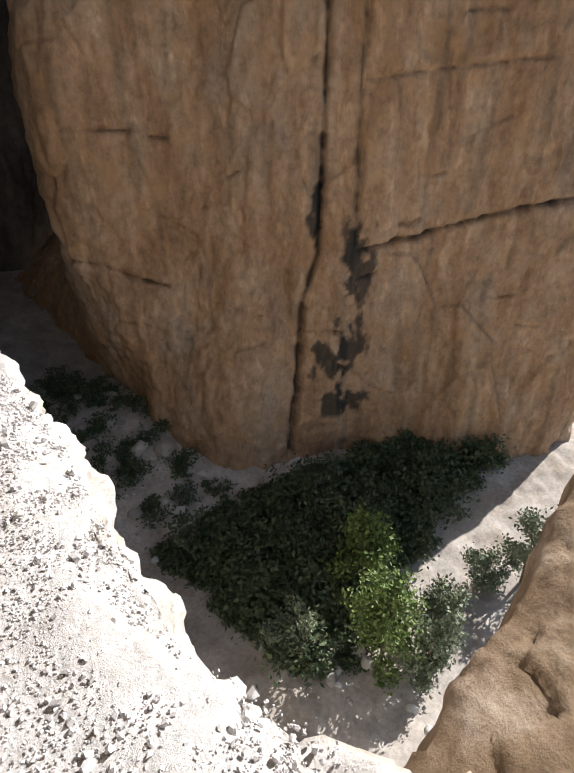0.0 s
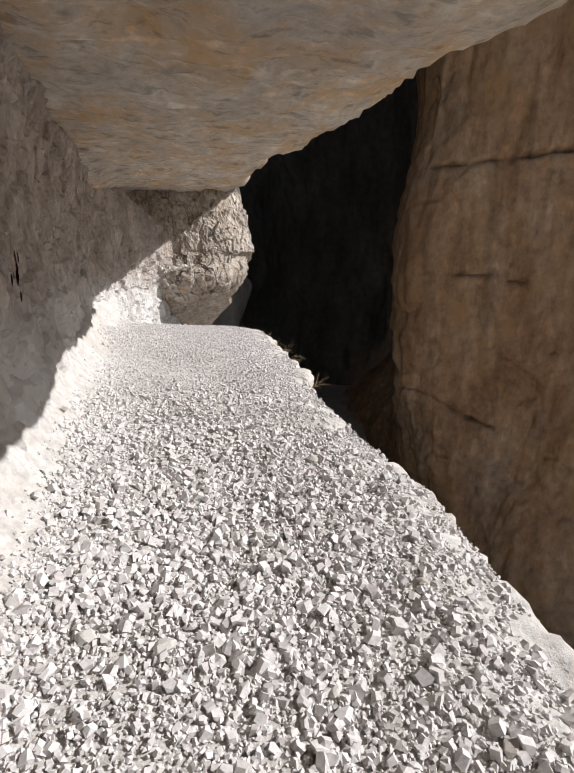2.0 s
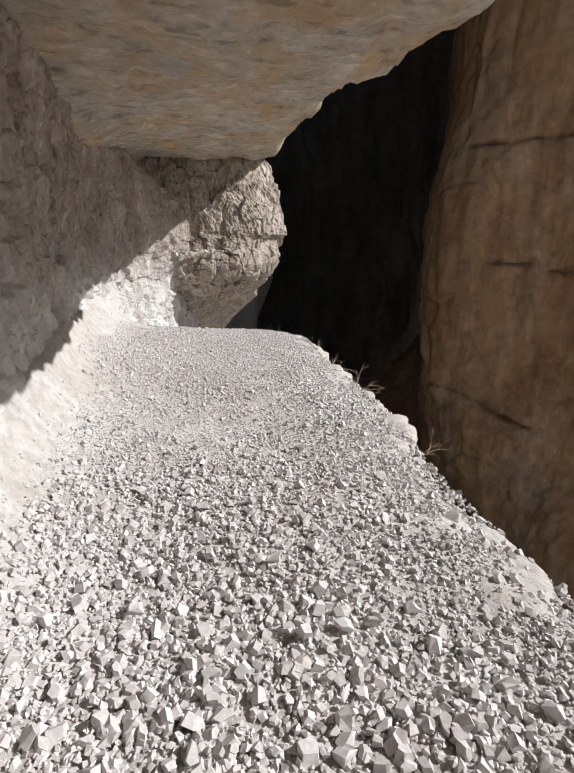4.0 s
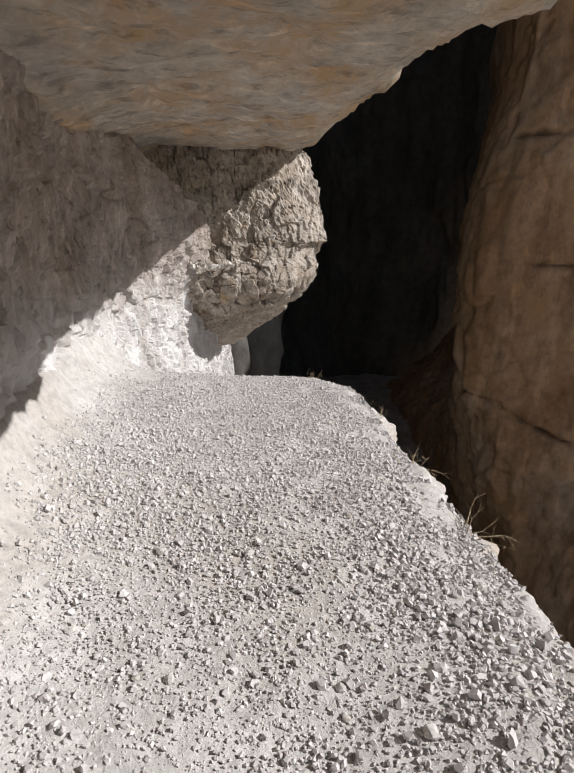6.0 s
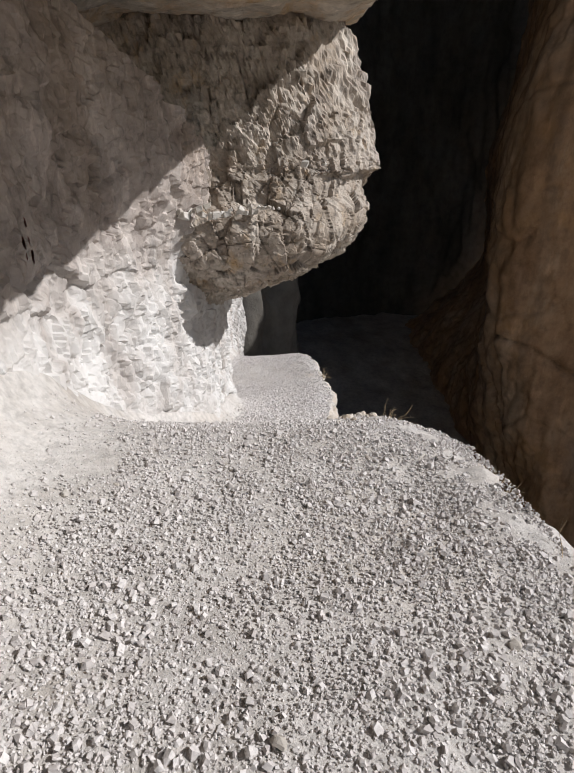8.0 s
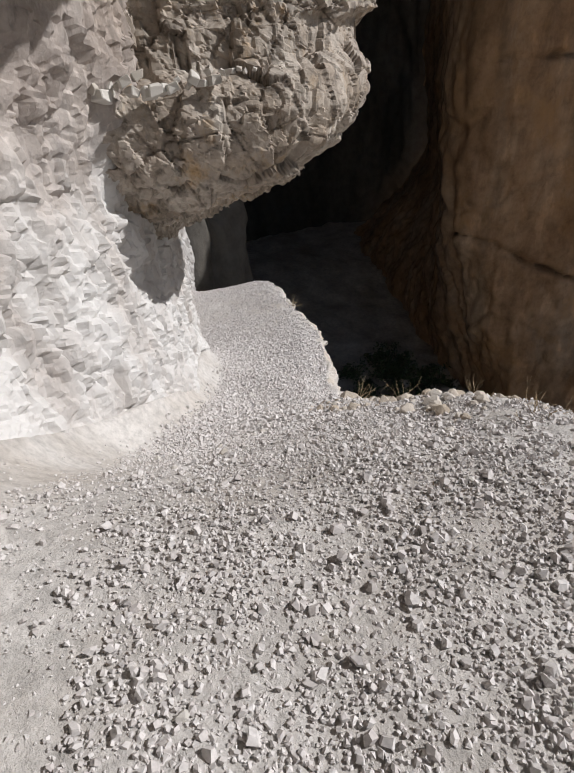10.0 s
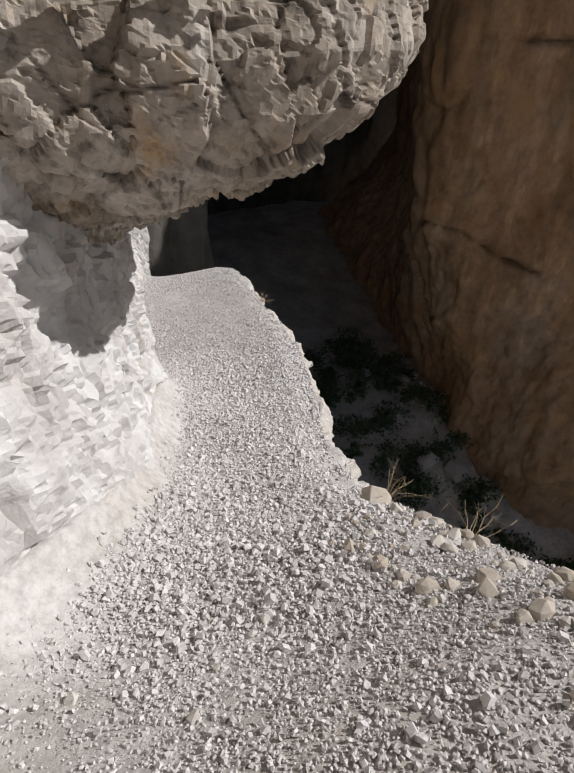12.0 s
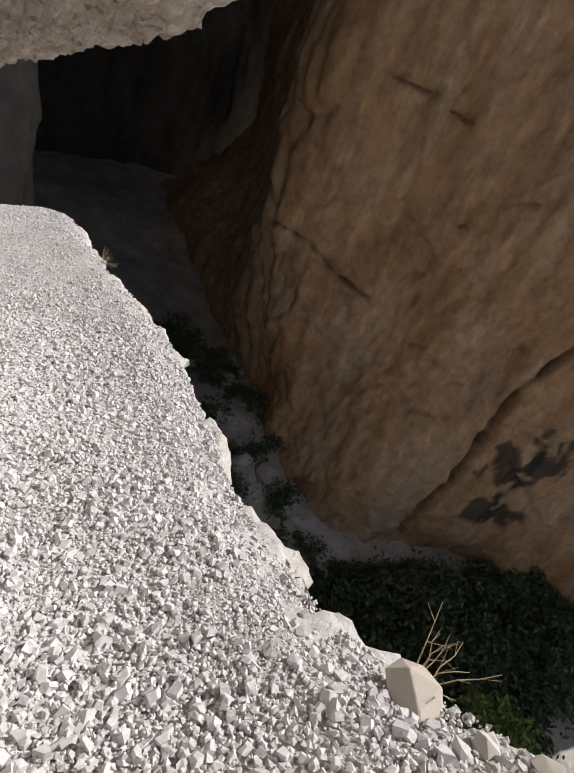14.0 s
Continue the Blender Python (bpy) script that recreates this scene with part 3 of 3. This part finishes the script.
def on_ledge(n, y0, y1, left=0.12, right=0.06):
    y = r.uniform(y0, y1, n)
    x = tab(y, WALL_X) + left + r.rand(n) * (tab(y, EDGE_X) - tab(y, WALL_X) - left - right)
    return np.stack([x, y, floor_z(x, y)], 1)


def gravel(n_list, mean, spread, seed, top, label, wide, simple):
    pos = np.concatenate([on_ledge(n, a, b, 0.10, 0.0) for n, a, b in n_list])
    dens = fbm(pos, (0.8, 1.6, 1), 3, 151)
    wall_d, edge_d = pos[:, 0] - tab(pos[:, 1], WALL_X), tab(pos[:, 1], EDGE_X) - pos[:, 0]
    bare = 0.75 * smooth(pos[:, 1], 9.5, 12) * (1 - 0.8 * smooth(pos[:, 1], 13, 14.5)) * (1 - smooth(wall_d + 0.25 * dens, 0.5, 1.0)) + 0.9 * (1 - smooth(wall_d, 0.12, 0.35)) + 0.35 * (1 - smooth(edge_d, 0.0, 0.14)) + 0.35 * (1 - smooth(pos[:, 1], 1.0, 2.4))
    keep = r.rand(len(pos)) < np.clip(1.0 + wide * dens - bare, 0.06, 1)
    pos, dens = pos[keep], dens[keep]
    size = mean * np.exp(r.normal(0, spread, len(pos))) * (1 + 0.25 * dens) * (1.02 - 0.32 * smooth(pos[:, 1], 4.6, 7.6) - 0.18 * smooth(pos[:, 1], 7.6, 11) + 0.34 * smooth(pos[:, 1], 13, 14.3) + 0.25 * smooth(pos[:, 1], 16, 19) - 0.58 * (1 - smooth(pos[:, 1], 1.8, 4.0)))
    size = np.clip(size, mean * 0.36, top * (1 - 0.42 * smooth(pos[:, 1], 6, 9) + 0.25 * smooth(pos[:, 1], 13, 14.3)))
    pos[:, 2] += size * (0.10 + 0.32 * r.rand(len(pos)))
    return scatter("gravel", GRAVEL, pos, size, seed, label, "gravel", simple)


gravel(((34000, -1, 6), (36000, 6, 13), (19000, 13, 19), (8000, 19, 27.3)), 0.0245, 0.46, 161, 0.066, "crushed pale limestone gravel covering the ledge", 0.5, False)
gravel(((42000, -1, 6), (24000, 6, 9.5), (48000, 9.5, 13.5), (42000, 13.5, 19), (22000, 19, 27.3)), 0.0185, 0.34, 162, 0.034, "fine pale limestone chips between the larger gravel", 0.15, True)

gravel(((26000, 9.3, 13), (24000, 13, 16.5)), 0.012, 0.25, 163, 0.02, "thin scatter of pale limestone grit on the dusty floor", 0.0, True)

STONE_MESH, BLOCK_MESH = [], []
for k in range(10):
    q = np.random.RandomState(171 + k)
    bm = bmesh.new()
    c = q.normal(0, 1, (26, 3))
    c = c / np.linalg.norm(c, axis=1, keepdims=True) * q.uniform(0.85, 1.12, (26, 1)) * np.array([0.54, 0.42, 0.30])
    for v in c:
        bm.verts.new(tuple(v))
    hull = bmesh.ops.convex_hull(bm, input=bm.verts[:])
    bmesh.ops.delete(bm, geom=[g for g in set(hull["geom_interior"]) if isinstance(g, bmesh.types.BMVert)], context="VERTS")
    bmesh.ops.bevel(bm, geom=bm.edges[:], offset=0.012, segments=1, affect="EDGES")
    bmesh.ops.recalc_face_normals(bm, faces=bm.faces[:])
    for fc in bm.faces:
        fc.smooth = False
    me = bpy.data.meshes.new("stone")
    bm.to_mesh(me)
    bm.free()
    STONE_MESH.append(me)


def stone(name, x, y, z, sz, material, label, category, group, k, turn):
    me = STONE_MESH[k % 10]
    key = "stone_" + material.name + str(k % 10)
    if key not in bpy.data.meshes:
        c = me.copy()
        c.name = key
        c.materials.append(material)
    ob = new(name, bpy.data.meshes[key])
    ob.matrix_basis = pose(x, y, z, turn * 20, turn * 13, turn * 360) @ Matrix.Diagonal((sz, sz, sz, 1))
    return tagged(ob, label, category, group)


for i in range(110):
    p = on_ledge(1, 1.5, 19, 0.5, 0.25)[0]
    sz = (0.05 + 0.05 * r.rand() ** 2) * (0.6 if p[1] > 7 else 1.0)
    stone("stone", p[0], p[1], p[2] + sz * 0.18, sz, STONE, "pale angular limestone stone lying on the gravel", "stone", "larger stones on the ledge", i, r.rand())
for i in range(130):
    y = 12.4 + 1.7 * r.rand()
    x = tab(np.array([y]), EDGE_X)[0] - 0.04 - 0.62 * r.rand() ** 1.3
    z = floor_z(np.array([x]), np.array([y]))[0]
    sz = 0.035 + 0.065 * r.rand() ** 2.6
    stone("rock", x, y, z + sz * 0.16, sz, OCHRE, "yellowish broken rock piled near the rim", "rock", "rubble on the rim", i, r.rand())
stone("rim_block", 1.0, 14.27, -1.26, 0.24, OCHRE, "pale yellow block of rock at the ledge's rim", "rock", "", 3, 0.13)
for k in range(6):
    q = np.random.RandomState(191 + k)
    bm = bmesh.new()
    bmesh.ops.create_cube(bm, size=1.0)
    for v in bm.verts:
        v.co = Vector((v.co.x * 0.62, v.co.y * 0.5, v.co.z * 0.42)) * q.uniform(0.72, 1.12) + Vector(q.uniform(-0.07, 0.07, 3))
    bmesh.ops.bevel(bm, geom=bm.edges[:], offset=0.035, segments=1, affect="EDGES")
    bmesh.ops.recalc_face_normals(bm, faces=bm.faces[:])
    me = bpy.data.meshes.new("block")
    bm.to_mesh(me)
    bm.free()
    me.materials.append(STONE)
    BLOCK_MESH.append(me)
for i in range(30):
    u = (i + 0.5 * r.rand()) / 30
    ob = new("ledge_rubble", BLOCK_MESH[i % 6])
    sz = (0.07 + 0.11 * r.rand() ** 1.5) * (1.15 - 0.5 * u)
    ob.matrix_basis = pose(-0.85 + 1.45 * u, 14.73 + 0.14 * r.rand() - 0.1 * u, 1.14 + 0.10 * u + 0.16 * r.rand() ** 1.4 * (1 - 0.5 * u), 22 * r.normal(), 22 * r.normal(), 40 * r.normal()) @ Matrix.Diagonal((sz, sz, sz, 1))
    tagged(ob, "pale broken block on the buttress's small shelf", "rock", "rubble on the buttress")
for i, (x, y, w) in enumerate(((0.93, 15.34, 0.22), (1.16, 15.44, 0.26))):
    ob = new("wedged_block", BLOCK_MESH[i + 2])
    ob.matrix_basis = pose(x, y, 1.64, 0, 8, -12) @ Matrix.Diagonal((w * 1.3, w * 1.2, w * 1.6, 1))
    tagged(ob, "squared white block set in the buttress face", "rock", "white blocks in the buttress")

# ---- canyon floor: boulders, shrubs and trees ----
for i in range(150):
    t_ = r.rand()
    x, y = (11 + 11 * r.rand() + 0 * t_, 18 + 24 * r.rand()) if i < 110 else (13 + 12 * r.rand(), 2 + 14 * r.rand())
    z = ground_z(np.array([x]), np.array([y]))[0]
    sz = 0.35 + 1.1 * r.rand() ** 3
    if i == 0:
        x, y, sz = 18.2, 32.4, 2.0
    if i == 1:
        x, y, sz = 19.9, 31.2, 2.2
    z = ground_z(np.array([x]), np.array([y]))[0]
    stone("boulder", x, y, z + sz * 0.15, sz, BOULDER, "pale limestone boulder on the canyon floor", "boulder", "boulders on the canyon floor", i, r.rand())


def limb(bm, a, b, ra, rb, sides=5):
    a, b = Vector(a), Vector(b)
    q = (b - a).to_track_quat("Z", "Y").to_matrix()
    ring = [[bm.verts.new(c + q @ Vector((math.cos(k * 6.283 / sides) * rad, math.sin(k * 6.283 / sides) * rad, 0))) for k in range(sides)] for c, rad in ((a, ra), (b, rb))]
    for k in range(sides):
        bm.faces.new((ring[0][k], ring[0][(k + 1) % sides], ring[1][(k + 1) % sides], ring[1][k]))


def leaves(name, centres, spread, n, size, seed, material, parent):
    q = np.random.RandomState(seed)
    c = np.array(centres)[q.randint(0, len(centres), n)] + q.normal(0, 1, (n, 3)) * np.array(spread)
    a = q.normal(0, 1, (n, 3))
    a /= np.linalg.norm(a, axis=1, keepdims=True)
    b = np.cross(a, q.normal(0, 1, (n, 3)))
    b /= np.linalg.norm(b, axis=1, keepdims=True)
    sz = size * q.uniform(0.6, 1.3, (n, 1))
    v = np.stack([c - a * sz, c + b * sz * 0.5, c + a * sz, c - b * sz * 0.5 + np.array([0, 0, 0.15]) * sz], 1).reshape(-1, 3)
    f = np.arange(n * 4).reshape(n, 4)
    return link(name, v, f, material, parent)


def tree(name, x, y, height, width, seed, material, label, category, group, n=2600, leaf=0.13):
    q = np.random.RandomState(seed)
    z = ground_z(np.array([x]), np.array([y]))[0] - 0.1
    base = new(name)
    base.location = (x, y, z)
    bm = bmesh.new()
    tip = Vector((q.normal(0, 0.05) * height, q.normal(0, 0.05) * height, height * 0.75))
    limb(bm, (0, 0, 0), tip * 0.5, height * 0.022, height * 0.016, 7)
    limb(bm, tip * 0.5, tip, height * 0.016, height * 0.006, 6)
    cs = []
    for k in range(16):
        h = height * (0.12 + 0.8 * k / 15)
        ang, rad = q.uniform(0, 6.283), width * 0.5 * q.uniform(0.35, 1.0) * (1.1 - 0.6 * abs(k / 15 - 0.45))
        e = Vector((math.cos(ang) * rad, math.sin(ang) * rad, h + 0.12 * height * q.rand()))
        limb(bm, tip * min(h / height, 1), e, height * 0.008, height * 0.003, 4)
        cs.append(tuple(e))
        cs.append(tuple(e * 0.7 + tip * 0.3 * (h / height)))
    part("trunk", bm, BARK, base, "thin grey branching trunk")
    leaves("crown", cs, (width * 0.10, width * 0.10, height * 0.05), n, leaf, seed, material, base)
    return tagged(base, label, category, group)


G1 = "sunlit trees on the canyon floor"
tree("tree", 17.4, 6.9, 7.4, 4.4, 201, LEAF_LIT, "sunlit bright green leafy young tree on pale sand", "tree", G1, 5200, 0.16)
tree("tree", 18.0, 4.4, 6.4, 2.8, 202, LEAF_GREY, "slender grey-green tree beside a brighter green one", "tree", G1, 3000, 0.14)
tree("tree", 20.4, 4.9, 6.2, 3.0, 203, LEAF_GREY, "pale grey-green tree in sun on the canyon floor", "tree", G1, 2600, 0.14)
tree("tree", 29.2, 1.9, 6.5, 3.2, 204, LEAF_GREY, "sunlit tree with a tall narrow dry tip", "tree", G1, 2400, 0.16)
tree("tree", 27.2, 4.0, 3.4, 3.0, 205, LEAF_GREY, "low rounded grey-green tree in sun", "tree", G1, 1800, 0.15)
tree("tree", 14.6, 11.2, 4.4, 2.6, 206, LEAF_GREY, "small grey-green tree at the shade's edge", "tree", G1, 1500, 0.14)
tree("tree", 13.4, 11.9, 3.0, 2.4, 207, LEAF_GREY, "small scrubby grey-green tree at the shade's edge", "tree", G1, 1100, 0.13)
tree("tree", 21.5, 11.0, 6.5, 4.2, 208, LEAF_LIT, "green tree standing in the canyon's shade", "tree", G1, 3600, 0.18)
for i in range(240):
    if i < 180:
        x, y = 13.5 + 30 * r.rand(), 9.6 + 14 * r.rand()
        if y > 33.5 - 0.46 * x:
            y = 9.6 + (23.6 - 0.46 * x) * r.rand()
    else:
        x, y = 13 + 8.5 * r.rand(), 24 + 22 * r.rand()
    h = 1.2 + 2.4 * r.rand() ** 1.5 if i < 180 else 0.7 + 1.1 * r.rand()
    tree("shrub", x, y, h, h * 1.6, 300 + i, LEAF_SHADE, "dark green dense shrub in the canyon's shade", "shrub", "shrubs on the canyon floor", 420 if i < 180 else 240, 0.22 if i < 180 else 0.15)
n = 60000
x, y = 13 + 32 * r.rand(n), 7.5 + 17 * r.rand(n)
cover = fbm(np.stack([x, y, 0 * x], 1), 2.2, 4, 133)
wash = np.abs(y - 19.5 + 0.28 * (x - 20) - 1.2 * np.sin(x * 0.45))
ok = (y < 34.5 - 0.46 * x) & (cover > -0.45 + 1.2 * smooth(-y, -11.5, -9)) & (wash > 0.35)
x, y = x[ok], y[ok]
tagged(leaves("undergrowth", np.stack([x, y, ground_z(x, y) + 0.10 + 0.35 * r.rand(len(x))], 1), (0.25, 0.25, 0.10), 2 * len(x), 0.17, 299, LEAF_SHADE, None), "low dark green scrub covering the shaded canyon floor", "undergrowth", "", "stuff")

# ---- dry tufts along the rim ----
def tuft(x, y, size, seed, n, label, drop=0.04):
    q = np.random.RandomState(seed)
    z = floor_z(np.array([x]), np.array([y]))[0] - drop
    base = new("dry_plant")
    base.location = (x, y, z)
    for k in range(n):
        bm = bmesh.new()
        d = Vector((q.normal(0.45, 0.6), q.normal(0, 0.6), q.uniform(0.15, 1.0))).normalized()
        p = Vector((q.normal(0, 0.02), q.normal(0, 0.02), 0))
        rad = 0.0035 * size / 0.3
        L_ = size * q.uniform(0.6, 1.1)
        for seg in range(4):
            e = p + d * L_ / 4
            limb(bm, p, e, rad, rad * 0.72, 4)
            if seg in (1, 2):
                side = (d + Vector(q.normal(0, 0.7, 3))).normalized()
                limb(bm, e, e + side * L_ * 0.28, rad * 0.6, rad * 0.3, 3)
            p, rad = e, rad * 0.72
            d = (d + Vector(q.normal(0, 0.28, 3)) + Vector((0, 0, -0.10))).normalized()
        part("stem", bm, TWIG, base)
    return tagged(base, label, "dry plant", "dry plants on the rim")


for k, (x, y, sz, n) in enumerate(((1.14, 8.85, 0.34, 9), (1.18, 9.7, 0.30, 8), (1.2, 10.65, 0.26, 9), (1.24, 11.3, 0.2, 7), (0.98, 12.25, 0.2, 14), (0.6, 12.2, 0.12, 4), (1.24, 12.95, 0.22, 8), (1.18, 13.7, 0.3, 8), (1.12, 14.3, 0.34, 9), (3.12, 23.0, 0.4, 14), (1.05, 7.3, 0.2, 6))):
    tuft(x, y, sz, 400 + k, n, "dry branching straw-coloured plant hanging over the rim")

# ---- faded red marks on the inner wall ----
for x, y, z, w, h in ((-1.34, 5.1, 1.55, 0.10, 0.16), (-1.36, 12.6, 1.35, 0.10, 0.14)):
    q = np.random.RandomState(int(y * 10))
    mark = new("paint_mark")
    mark.location = (x + 0.09, y, z)
    for k in range(7):
        a, b = q.uniform(-w, w), q.uniform(-h, h)
        rad = q.uniform(0.015, 0.035)
        bm = bmesh.new()
        rim_v = [bm.verts.new((0, a + rad * math.cos(m * 1.047) * q.uniform(0.6, 1.2), b + rad * 1.6 * math.sin(m * 1.047) * q.uniform(0.6, 1.2))) for m in range(6)]
        bmesh.ops.solidify(bm, geom=[bm.faces.new(rim_v)], thickness=0.003)
        part("fleck", bm, REDPAINT, mark)
    tagged(mark, "faded red paint mark on the grey rock wall", "paint mark")
